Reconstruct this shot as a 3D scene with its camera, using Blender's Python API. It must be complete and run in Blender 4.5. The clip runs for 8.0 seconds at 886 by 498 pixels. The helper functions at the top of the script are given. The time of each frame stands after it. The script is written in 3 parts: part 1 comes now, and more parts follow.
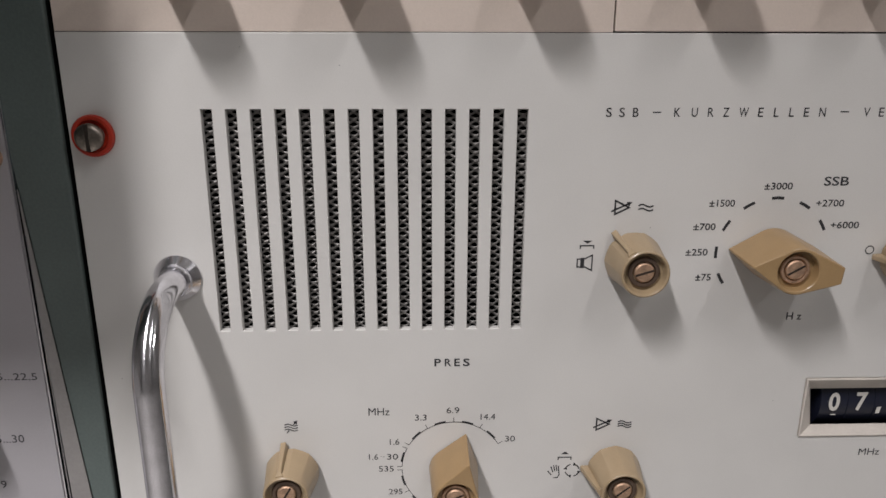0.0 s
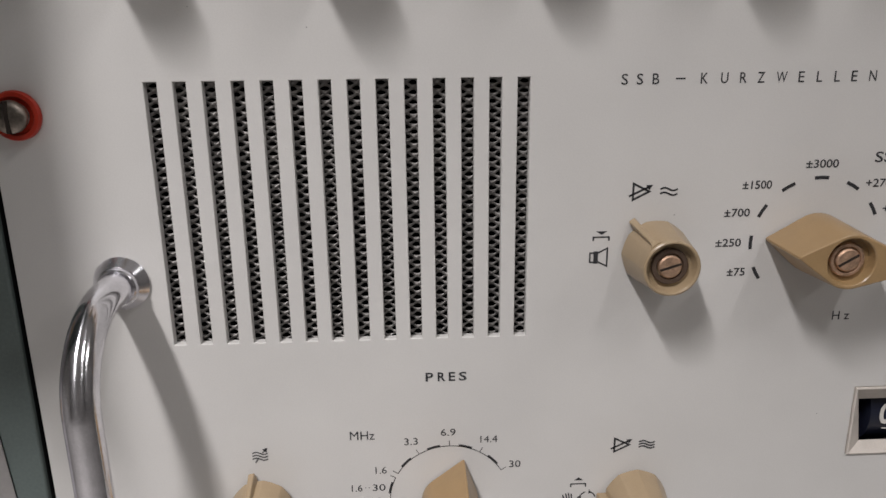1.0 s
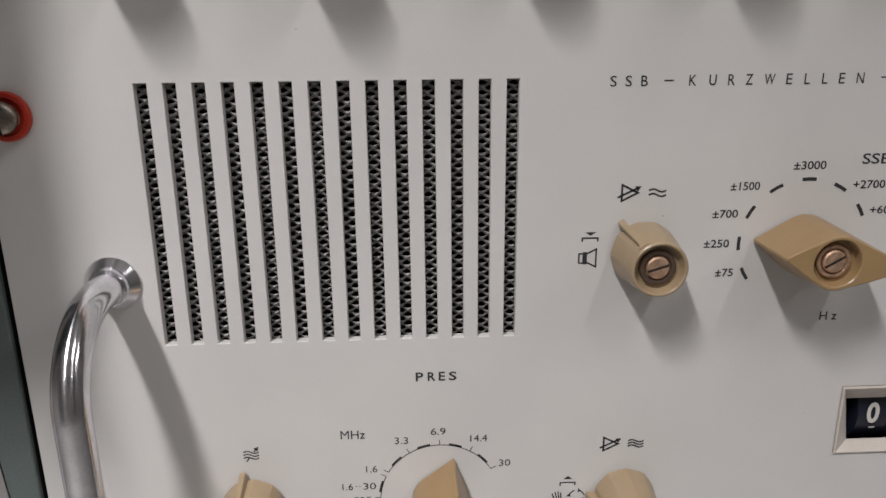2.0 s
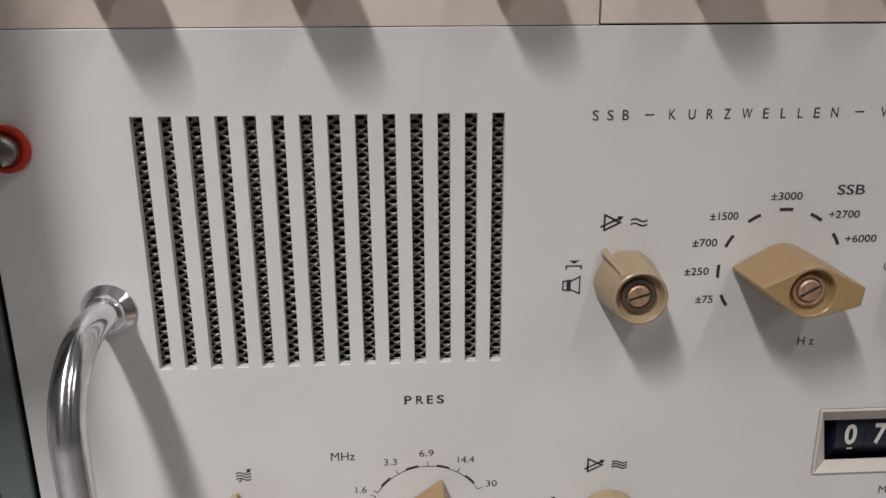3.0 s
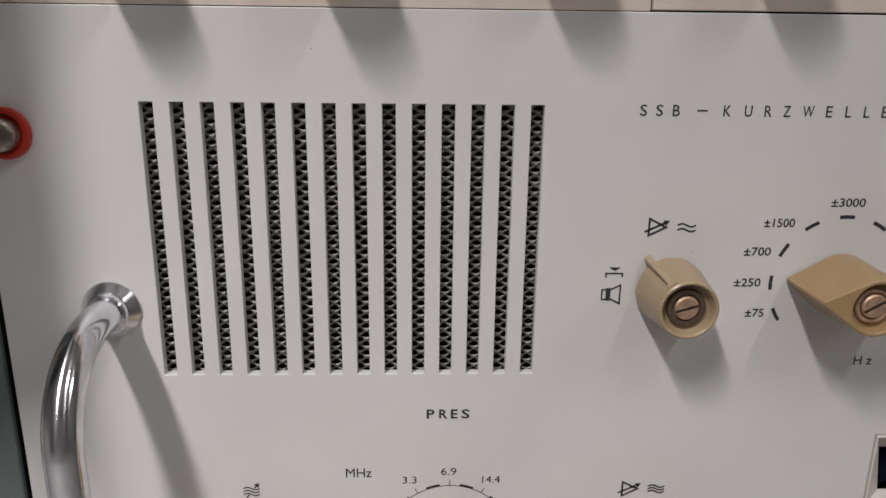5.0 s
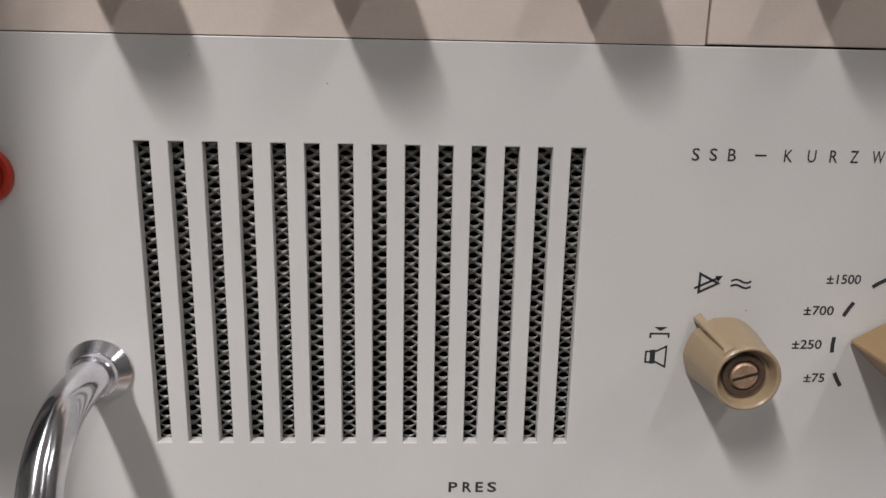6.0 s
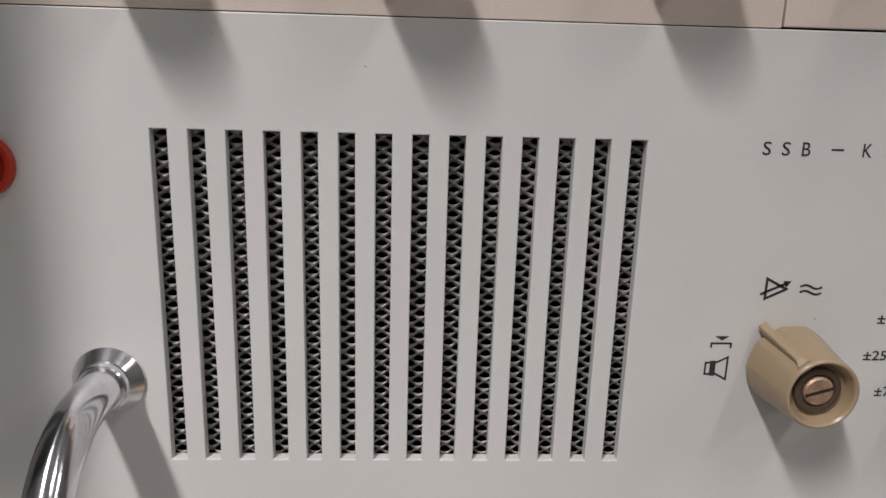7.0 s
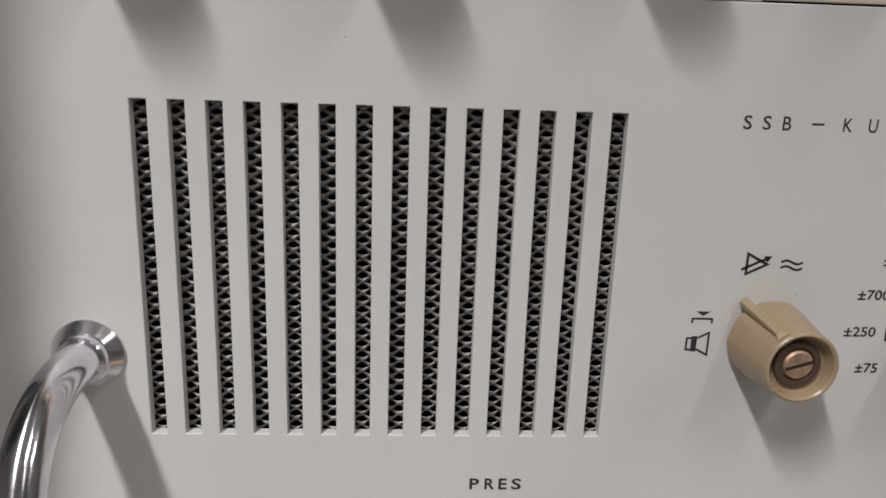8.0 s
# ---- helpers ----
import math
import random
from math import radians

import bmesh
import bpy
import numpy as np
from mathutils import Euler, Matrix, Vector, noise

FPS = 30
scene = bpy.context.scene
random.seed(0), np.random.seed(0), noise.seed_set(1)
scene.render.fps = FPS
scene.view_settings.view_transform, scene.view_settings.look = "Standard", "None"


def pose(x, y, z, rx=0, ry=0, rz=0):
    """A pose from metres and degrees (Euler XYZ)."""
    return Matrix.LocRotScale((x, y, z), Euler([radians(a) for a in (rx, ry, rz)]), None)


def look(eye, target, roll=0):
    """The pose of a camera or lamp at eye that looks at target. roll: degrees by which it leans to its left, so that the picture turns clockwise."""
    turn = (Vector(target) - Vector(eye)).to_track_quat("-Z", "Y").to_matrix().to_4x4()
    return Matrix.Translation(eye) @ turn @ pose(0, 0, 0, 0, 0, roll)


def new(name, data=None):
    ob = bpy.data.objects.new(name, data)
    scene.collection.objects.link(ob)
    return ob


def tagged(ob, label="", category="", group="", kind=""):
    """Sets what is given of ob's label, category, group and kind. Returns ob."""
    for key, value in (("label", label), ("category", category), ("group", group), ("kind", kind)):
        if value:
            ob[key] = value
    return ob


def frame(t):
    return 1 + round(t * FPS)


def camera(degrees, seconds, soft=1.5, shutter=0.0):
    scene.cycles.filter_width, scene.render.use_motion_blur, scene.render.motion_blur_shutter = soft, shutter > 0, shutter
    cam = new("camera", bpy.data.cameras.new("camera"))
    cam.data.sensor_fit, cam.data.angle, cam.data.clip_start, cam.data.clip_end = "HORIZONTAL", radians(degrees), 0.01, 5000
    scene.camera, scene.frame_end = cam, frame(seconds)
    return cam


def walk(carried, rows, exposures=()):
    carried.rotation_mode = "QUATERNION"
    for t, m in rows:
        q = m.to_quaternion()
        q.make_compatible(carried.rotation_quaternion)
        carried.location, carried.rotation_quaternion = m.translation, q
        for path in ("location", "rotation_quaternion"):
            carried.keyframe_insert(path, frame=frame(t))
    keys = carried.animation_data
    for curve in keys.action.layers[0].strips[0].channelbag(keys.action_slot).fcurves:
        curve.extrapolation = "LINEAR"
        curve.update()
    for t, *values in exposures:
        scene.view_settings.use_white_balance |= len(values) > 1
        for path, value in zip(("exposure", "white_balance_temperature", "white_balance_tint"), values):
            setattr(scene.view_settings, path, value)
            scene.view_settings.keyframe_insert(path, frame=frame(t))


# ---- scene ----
cam = camera(60.80, 8.0)
PATH = [
    (0, (0.09814, -0.34513, 1.14940), (0.15899, 1.56295, 0.55314), 0.177),
    (0.2, (0.10253, -0.33525, 1.14105), (0.17362, 1.57711, 0.56055), 0.243),
    (0.5, (0.10061, -0.31242, 1.12853), (0.16707, 1.60835, 0.57517), -0.457),
    (0.7, (0.09780, -0.30264, 1.13100), (0.16028, 1.61413, 0.56348), -0.835),
    (1, (0.10075, -0.29718, 1.12687), (0.18093, 1.61969, 0.56192), -0.675),
    (1.2, (0.10104, -0.29801, 1.12775), (0.19083, 1.61415, 0.54978), -0.521),
    (2.3, (0.10463, -0.29805, 1.13161), (0.18980, 1.61467, 0.55349), -0.574),
    (2.5, (0.10455, -0.30052, 1.13444), (0.20231, 1.61665, 0.57326), -0.436),
    (3, (0.10763, -0.30395, 1.14118), (0.20265, 1.61224, 0.57621), -0.393),
    (3.5, (0.10177, -0.29824, 1.14329), (0.19490, 1.61464, 0.56692), -0.358),
    (4, (0.10264, -0.29756, 1.14365), (0.19885, 1.61287, 0.55970), -0.347),
    (4.2, (0.10130, -0.29783, 1.14377), (0.20126, 1.60970, 0.55104), -0.232),
    (5.3, (0.09925, -0.27591, 1.13128), (0.16863, 1.65023, 0.59781), 0.973),
    (5.5, (0.09761, -0.27511, 1.13282), (0.18642, 1.65287, 0.60840), 1.038),
    (5.7, (0.09867, -0.26400, 1.13420), (0.17498, 1.66584, 0.61474), 1.087),
    (6, (0.09125, -0.24882, 1.13678), (0.16782, 1.68679, 0.63924), 1.211),
    (6.2, (0.08572, -0.24014, 1.13699), (0.16510, 1.69611, 0.64241), 1.326),
    (6.5, (0.07713, -0.22769, 1.13660), (0.15473, 1.70743, 0.63732), 1.352),
    (6.8, (0.07556, -0.22531, 1.13183), (0.16436, 1.71050, 0.63714), 1.585),
    (7, (0.07561, -0.22557, 1.13285), (0.17308, 1.70510, 0.61999), 1.724),
    (7.5, (0.07754, -0.22630, 1.12830), (0.17859, 1.70382, 0.61410), 1.888),
    (8, (0.08016, -0.22748, 1.12500), (0.19055, 1.70228, 0.61133), 2.029),
]

walk(cam, [(t, look(eye, target, roll)) for t, eye, target, roll in PATH])

# ---- light: fluorescent ceiling fittings, two added as fill, dim ambient of the closed room ----
world = bpy.data.worlds.new("world")
scene.world = world
world.use_nodes = True
world.node_tree.nodes["Background"].inputs[0].default_value = (0.9, 0.95, 1.0, 1)
world.node_tree.nodes["Background"].inputs[1].default_value = 0.02
scene.view_settings.exposure = -0.12
# the last two fittings are added, to brighten the room mirrored in the chrome
LAMPS = [(-0.50, -1.12, 37.5, 102), (0.72, -1.12, 7.0, 180), (1.95, -1.12, 8.5, 180), (-0.50, -2.6, 1.6, 180), (1.6, -2.6, 1.6, 180)]  # x, y of the middle, watts, beam (first narrowed to dim panel's right)
CEILING = 2.62

MM = 0.001
Z0 = 1.0  # height of the lower ends of the loudspeaker slots above the floor


# ---- materials ----
def material(name, colour, rough=0.5, metal=0.0, grain=0.0, grain_scale=800.0, bump=0.0, stain=0.0, stain_scale=14.0,
             rough_var=0.0, coat=0.0, specks=0.0):
    m = bpy.data.materials.new(name)
    m.use_nodes = True
    nt = m.node_tree
    n, l = nt.nodes, nt.links
    bsdf = n["Principled BSDF"]
    bsdf.inputs["Roughness"].default_value = rough
    bsdf.inputs["Metallic"].default_value = metal
    bsdf.inputs["Coat Weight"].default_value = coat
    co = n.new("ShaderNodeTexCoord")
    last = None
    if grain or stain:
        base = n.new("ShaderNodeRGB")
        base.outputs[0].default_value = (*colour, 1)
        last = base.outputs[0]
        for amount, scale, detail in ((grain, grain_scale, 3.0), (stain, stain_scale, 6.0)):
            if not amount:
                continue
            tex = n.new("ShaderNodeTexNoise")
            tex.inputs["Scale"].default_value = scale
            tex.inputs["Detail"].default_value = detail
            l.new(co.outputs["Object"], tex.inputs["Vector"])
            span = n.new("ShaderNodeMapRange")
            span.inputs["From Min"].default_value, span.inputs["From Max"].default_value = 0.3, 0.7
            span.inputs["To Min"].default_value, span.inputs["To Max"].default_value = 1 - amount, 1 + amount * 0.4
            l.new(tex.outputs["Fac"], span.inputs["Value"])
            mul = n.new("ShaderNodeMix")
            mul.data_type, mul.blend_type = "RGBA", "MULTIPLY"
            mul.inputs["Factor"].default_value = 1.0
            l.new(last, mul.inputs["A"])
            l.new(span.outputs["Result"], mul.inputs["B"])
            last = mul.outputs["Result"]
        if specks:
            # few small dark dust specks and chips
            dots = n.new("ShaderNodeTexVoronoi")
            dots.inputs["Scale"].default_value = specks
            l.new(co.outputs["Object"], dots.inputs["Vector"])
            edge = n.new("ShaderNodeMapRange")
            edge.inputs["From Min"].default_value, edge.inputs["From Max"].default_value = 0.008, 0.016
            edge.inputs["To Min"].default_value, edge.inputs["To Max"].default_value = 0.45, 1.0
            l.new(dots.outputs["Distance"], edge.inputs["Value"])
            mul = n.new("ShaderNodeMix")
            mul.data_type, mul.blend_type = "RGBA", "MULTIPLY"
            mul.inputs["Factor"].default_value = 1.0
            l.new(last, mul.inputs["A"])
            l.new(edge.outputs["Result"], mul.inputs["B"])
            last = mul.outputs["Result"]
        l.new(last, bsdf.inputs["Base Color"])
    else:
        bsdf.inputs["Base Color"].default_value = (*colour, 1)
    if rough_var:
        tex = n.new("ShaderNodeTexNoise")
        tex.inputs["Scale"].default_value, tex.inputs["Detail"].default_value = 60.0, 6.0
        l.new(co.outputs["Object"], tex.inputs["Vector"])
        span = n.new("ShaderNodeMapRange")
        span.inputs["To Min"].default_value, span.inputs["To Max"].default_value = max(rough - rough_var, 0.02), rough + rough_var
        l.new(tex.outputs["Fac"], span.inputs["Value"])
        l.new(span.outputs["Result"], bsdf.inputs["Roughness"])
    if bump:
        tex = n.new("ShaderNodeTexNoise")
        tex.inputs["Scale"].default_value, tex.inputs["Detail"].default_value = grain_scale, 4.0
        l.new(co.outputs["Object"], tex.inputs["Vector"])
        b = n.new("ShaderNodeBump")
        b.inputs["Strength"].default_value, b.inputs["Distance"].default_value = bump, 0.0004
        l.new(tex.outputs["Fac"], b.inputs["Height"])
        l.new(b.outputs["Normal"], bsdf.inputs["Normal"])
    return m


PAINT_WHITE = material("pale_grey_panel_paint", (0.635, 0.62, 0.60), 0.42, 0, 0.03, 1500, 0.12, 0.05, 16, 0.06, 0.0, 42.0)
PAINT_CREAM = material("cream_panel_paint", (0.66, 0.565, 0.50), 0.45, 0, 0.04, 1300, 0.12, 0.06, 20, 0.06)
PAINT_GREEN = material("grey_green_rack_paint", (0.112, 0.140, 0.133), 0.5, 0, 0.10, 700, 0.3, 0.12, 22, 0.08, 0.0, 60.0)
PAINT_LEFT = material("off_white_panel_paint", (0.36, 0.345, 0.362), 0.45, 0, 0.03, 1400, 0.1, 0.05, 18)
BLACK = material("matt_black", (0.012, 0.012, 0.013), 0.8, 0, 0.2, 300)
# near-zero colour and sheen put the dark of the loudspeaker hollow into the material
HOLLOW_BLACK = material("black_for_dark_hollow", (0.004, 0.004, 0.004), 1.0, 0, 0.3, 1200)
HOLLOW_BLACK.node_tree.nodes["Principled BSDF"].inputs["Specular IOR Level"].default_value = 0.05
INK = material("black_engraving_paint", (0.03, 0.03, 0.034), 0.55, 0, 0.2, 2500)
CHROME = material("polished_chrome", (0.83, 0.82, 0.86), 0.12, 1.0, 0.08, 900, 0.03, 0.16, 90, 0.05)
STEEL_TURNED = material("turned_chrome", (0.80, 0.79, 0.83), 0.19, 1.0, 0.06, 1500, 0.05)
SCREW_STEEL = material("nickel_screw", (0.34, 0.295, 0.255), 0.38, 1.0, 0.25, 900, 0.25, 0.35, 180)
MESH_METAL = material("dull_aluminium_mesh", (0.32, 0.305, 0.294), 0.42, 0.3, 0.22, 900, 0.3, 0.3, 60)
TAN = material("tan_knob_plastic", (0.355, 0.264, 0.163), 0.33, 0, 0.05, 1600, 0.1, 0.07, 90, 0.08)
TAN_DARK = material("ochre_knob_plastic", (0.335, 0.220, 0.108), 0.33, 0, 0.05, 1600, 0.1, 0.07, 90, 0.08)
COPPER = material("copper_plated_screw", (0.60, 0.40, 0.275), 0.55, 0.75, 0.2, 1400, 0.3, 0.35, 260)
COLLET = material("dark_bronze_collet", (0.12, 0.082, 0.06), 0.45, 0.4, 0.2, 1200, 0.1)
# dark brown of the strips that mark the screw slots
SLOT_BROWN = material("dark_brown_slot", (0.022, 0.013, 0.008), 0.7, 0, 0.3, 700)
RED = material("red_plastic_washer", (0.46, 0.03, 0.012), 0.42, 0, 0.1, 900, 0.05)
DRUM = material("black_counter_drum", (0.012, 0.014, 0.028), 0.4, 0, 0.2, 800)
DIGIT = material("ivory_digit_paint", (0.62, 0.60, 0.56), 0.5, 0, 0.08, 1500)
BEZEL = material("aged_ivory_bezel", (0.60, 0.55, 0.50), 0.4, 0, 0.06, 1200, 0.1, 0.15, 50)
WALL = material("room_wall_paint", (0.38, 0.37, 0.36), 0.8, 0, 0.03, 120, 0.2, 0.08, 1.5)
CEIL = material("ceiling_paint", (0.72, 0.72, 0.70), 0.9, 0, 0.02, 90, 0.1, 0.05, 1.2)
FLOOR = material("grey_linoleum", (0.33, 0.318, 0.305), 0.45, 0, 0.2, 200, 0.05, 0.15, 2.5)
FITTING = material("white_lamp_housing", (0.78, 0.78, 0.77), 0.4, 0, 0.02, 300)


def tube_glow():
    m = bpy.data.materials.new("fluorescent_tube_glow")
    m.use_nodes = True
    b = m.node_tree.nodes["Principled BSDF"]
    b.inputs["Base Color"].default_value = (0.9, 0.9, 0.9, 1)
    b.inputs["Emission Color"].default_value = (1.0, 0.97, 0.92, 1)
    b.inputs["Emission Strength"].default_value = 6.0
    return m


def axial_polish(name, colour, rough, stretch):
    """Chrome polished round the bar, so that highlights draw out along it."""
    m = material(name, colour, rough, 1.0, 0.08, 900, 0.02, 0.16, 90, 0.04)
    nt = m.node_tree
    way = nt.nodes.new("ShaderNodeTangent")
    way.direction_type, way.axis = "RADIAL", "Z"
    bsdf = nt.nodes["Principled BSDF"]
    bsdf.inputs["Anisotropic"].default_value = stretch
    bsdf.inputs["Anisotropic Rotation"].default_value = 0.25
    nt.links.new(way.outputs["Tangent"], bsdf.inputs["Tangent"])
    return m


BAR_CHROME = axial_polish("bar_chrome", (0.85, 0.84, 0.88), 0.16, 0.85)
STRIP = material("grimy_satin_metal", (0.36, 0.345, 0.34), 0.42, 0.5, 0.06, 600, 0.05, 0.15, 25)
GLOW = tube_glow()


# ---- mesh helpers ----
def finish(bm, name, mat, parent=None, label="", smooth=False, m=None):
    """Links a bmesh as one mesh object."""
    bmesh.ops.recalc_face_normals(bm, faces=bm.faces)
    me = bpy.data.meshes.new(name)
    bm.to_mesh(me)
    bm.free()
    me.materials.append(mat)
    if smooth:
        me.polygons.foreach_set("use_smooth", [True] * len(me.polygons))
        me.set_sharp_from_angle(angle=radians(38 if smooth is True else smooth))
    ob = new(name, me)
    if m is not None:
        ob.matrix_basis = m
    if parent is not None:
        ob.parent = parent
    if label:
        ob["label"] = label
    return ob


def part(name, bm, mat, parent, label="", smooth=False, m=None):
    return finish(bm, name, mat, parent, label, smooth, m)


def empty(name, x=0.0, y=0.0, z=0.0):
    ob = new(name)
    ob.matrix_basis = pose(x, y, z)
    ob.empty_display_size = 0.05
    return ob


def box(x0, x1, y0, y1, z0, z1, bevel=0.0, seg=2, bm=None):
    own = bmesh.new()
    bmesh.ops.create_cube(own, size=1.0)
    for v in own.verts:
        v.co = Vector((x0 + (v.co.x + 0.5) * (x1 - x0), y0 + (v.co.y + 0.5) * (y1 - y0), z0 + (v.co.z + 0.5) * (z1 - z0)))
    if bevel:
        bmesh.ops.bevel(own, geom=own.edges[:], offset=bevel, segments=seg, profile=0.5, affect="EDGES")
    if bm is None:
        return own
    return join(bm, own)


def join(bm, other):
    me = bpy.data.meshes.new("joining")
    other.to_mesh(me)
    other.free()
    bm.from_mesh(me)
    bpy.data.meshes.remove(me)
    return bm


def lathe(profile, seg=64, bm=None, cx=0.0, cz=0.0):
    """Turned body round the y axis: profile of (radius, y). Ends with radius 0 close it."""
    bm = bm or bmesh.new()
    rings = []
    for r, y in profile:
        if r <= 1e-9:
            rings.append([bm.verts.new((cx, y, cz))])
        else:
            rings.append([bm.verts.new((cx + r * math.cos(2 * math.pi * i / seg), y, cz + r * math.sin(2 * math.pi * i / seg)))
                          for i in range(seg)])
    for a, b in zip(rings, rings[1:]):
        for i in range(seg):
            j = (i + 1) % seg
            if len(a) == 1 and len(b) == 1:
                continue
            if len(a) == 1:
                bm.faces.new((a[0], b[i], b[j]))
            elif len(b) == 1:
                bm.faces.new((a[i], a[j], b[0]))
            else:
                bm.faces.new((a[i], a[j], b[j], b[i]))
    return bm


def sheet(x0, x1, z0, z1, y0, y1, holes, edge=0.0003):
    """A plate between y0 (front) and y1 with rectangular holes (x0, x1, z0, z1) right through it; rims slightly broken."""
    bm = bmesh.new()
    xs = sorted({x0, x1, *(h[0] for h in holes), *(h[1] for h in holes)})
    zs = sorted({z0, z1, *(h[2] for h in holes), *(h[3] for h in holes)})
    verts = {(x, z): bm.verts.new((x, y0, z)) for x in xs for z in zs}
    for a, b in zip(xs, xs[1:]):
        for c, d in zip(zs, zs[1:]):
            mx, mz = (a + b) / 2, (c + d) / 2
            if any(h[0] < mx < h[1] and h[2] < mz < h[3] for h in holes):
                continue
            bm.faces.new((verts[a, c], verts[b, c], verts[b, d], verts[a, d]))
    bmesh.ops.delete(bm, geom=[v for v in bm.verts if not v.link_faces], context="VERTS")
    back = bmesh.ops.extrude_face_region(bm, geom=bm.faces[:])
    for g in back["geom"]:
        if isinstance(g, bmesh.types.BMVert):
            g.co.y = y1
    bmesh.ops.recalc_face_normals(bm, faces=bm.faces)
    rims = [e for e in bm.edges if len(e.link_faces) == 2 and e.calc_face_angle(0) > 1.0
            and all(abs(v.co.y - y0) < 1e-7 for v in e.verts)]
    if edge:
        bmesh.ops.bevel(bm, geom=rims, offset=edge, segments=2, profile=0.5, affect="EDGES")
    return bm


def tube(points, radius, seg=28):
    """A round bar along points; ends closed."""
    bm = bmesh.new()
    pts = [Vector(p) for p in points]
    rings = []
    side = Vector((1, 0, 0))
    for i, p in enumerate(pts):
        d = (pts[min(i + 1, len(pts) - 1)] - pts[max(i - 1, 0)]).normalized()
        u = (side - d * side.dot(d)).normalized()
        w = d.cross(u)
        rings.append([bm.verts.new(p + radius * (math.cos(2 * math.pi * k / seg) * u + math.sin(2 * math.pi * k / seg) * w)) for k in range(seg)])
    for a, b in zip(rings, rings[1:]):
        for k in range(seg):
            bm.faces.new((a[k], a[(k + 1) % seg], b[(k + 1) % seg], b[k]))
    bm.faces.new(rings[0])
    bm.faces.new(rings[-1][::-1])
    return bm


# ---- printed markings: flat paint standing just proud of the panel, x and z in millimetres on the panel ----
PROUD = 0.00012


def glyphs(text, bold=0.0):
    """The outline mesh of a text in the built-in font, as points and faces."""
    cu = bpy.data.curves.new("glyphs", "FONT")
    cu.body, cu.size, cu.resolution_u, cu.offset = text, 1.0, 3, bold
    ob = bpy.data.objects.new("glyphs", cu)
    scene.collection.objects.link(ob)
    me = bpy.data.meshes.new_from_object(ob.evaluated_get(bpy.context.evaluated_depsgraph_get()))
    pts = [v.co.copy() for v in me.vertices]
    faces = [tuple(p.vertices) for p in me.polygons]
    bpy.data.objects.remove(ob)
    bpy.data.curves.remove(cu)
    bpy.data.meshes.remove(me)
    return pts, faces


def lettering(items, y=-PROUD, bold=0.0):
    """items: (text, x0, x1, z0, z1) boxes in millimetres that the inked part of each text fills. One flat mesh."""
    bm = bmesh.new()
    for text, x0, x1, z0, z1 in items:
        pts, faces = glyphs(text, bold)
        ax, bx = min(p.x for p in pts), max(p.x for p in pts)
        az, bz = min(p.y for p in pts), max(p.y for p in pts)
        vs = [bm.verts.new(((x0 + (p.x - ax) / (bx - ax) * (x1 - x0)) * MM, y,
                            Z0 + (z0 + (p.y - az) / max(bz - az, 1e-6) * (z1 - z0)) * MM)) for p in pts]
        for f in faces:
            try:
                bm.faces.new([vs[i] for i in f])
            except ValueError:
                pass
    return bm


def strokes(lines, width, y=-PROUD, bm=None, closed=False):
    """Polylines in millimetres drawn as mitred ribbons."""
    bm = bm or bmesh.new()
    for line in lines:
        p = [Vector(q) for q in line]
        left, right = [], []
        n = len(p)
        for i in range(n):
            a = (p[i] - p[i - 1]).normalized() if i else (p[1] - p[0]).normalized()
            b = (p[i + 1] - p[i]).normalized() if i < n - 1 else a
            t = (a + b)
            t = t.normalized() if t.length > 1e-6 else a
            nrm = Vector((-t.y, t.x))
            k = width / 2 / max(nrm.dot(Vector((-a.y, a.x))), 0.45)
            left.append(bm.verts.new(((p[i] + nrm * k).x * MM, y, Z0 + (p[i] + nrm * k).y * MM)))
            right.append(bm.verts.new(((p[i] - nrm * k).x * MM, y, Z0 + (p[i] - nrm * k).y * MM)))
        for i in range(n - 1):
            bm.faces.new((left[i], left[i + 1], right[i + 1], right[i]))
    return bm


def filled(points, y=-PROUD, bm=None):
    bm = bm or bmesh.new()
    bm.faces.new([bm.verts.new((x * MM, y, Z0 + z * MM)) for x, z in points])
    return bm


def arc(cx, cz, r, a0, a1, steps=16):
    """Points on a circle; angles in degrees from straight up, clockwise."""
    return [(cx + r * math.sin(radians(a0 + (a1 - a0) * i / steps)), cz + r * math.cos(radians(a0 + (a1 - a0) * i / steps)))
            for i in range(steps + 1)]


def wave(x0, x1, z, amp=0.5, turns=1.0, steps=16, rise=0.0):
    return [(x0 + (x1 - x0) * i / steps, z + amp * math.sin(2 * math.pi * turns * i / steps) + rise * i / steps) for i in range(steps + 1)]


# ---- the room ----
def structure(name, bm, mat, label):
    return tagged(finish(bm, name, mat), label, name.split("_")[0], "", "structure")


RX0, RX1, RY0, RY1 = -2.2, 3.2, -3.4, 0.75
structure("floor", box(RX0 - 0.1, RX1 + 0.1, RY0 - 0.1, RY1 + 0.1, -0.12, 0.0), FLOOR, "light grey linoleum floor of the equipment room")
structure("ceiling", box(RX0 - 0.1, RX1 + 0.1, RY0 - 0.1, RY1 + 0.1, CEILING, CEILING + 0.12), CEIL, "plain white ceiling carrying fluorescent fittings")
structure("wall_north", box(RX0, RX1, RY1, RY1 + 0.1, 0, CEILING), WALL, "plain painted wall behind the equipment rack")
structure("wall_south", box(RX0, RX1, RY0 - 0.1, RY0, 0, CEILING), WALL, "plain painted wall facing the equipment rack")
structure("wall_west", box(RX0 - 0.1, RX0, RY0, RY1, 0, CEILING), WALL, "plain painted side wall of the equipment room")
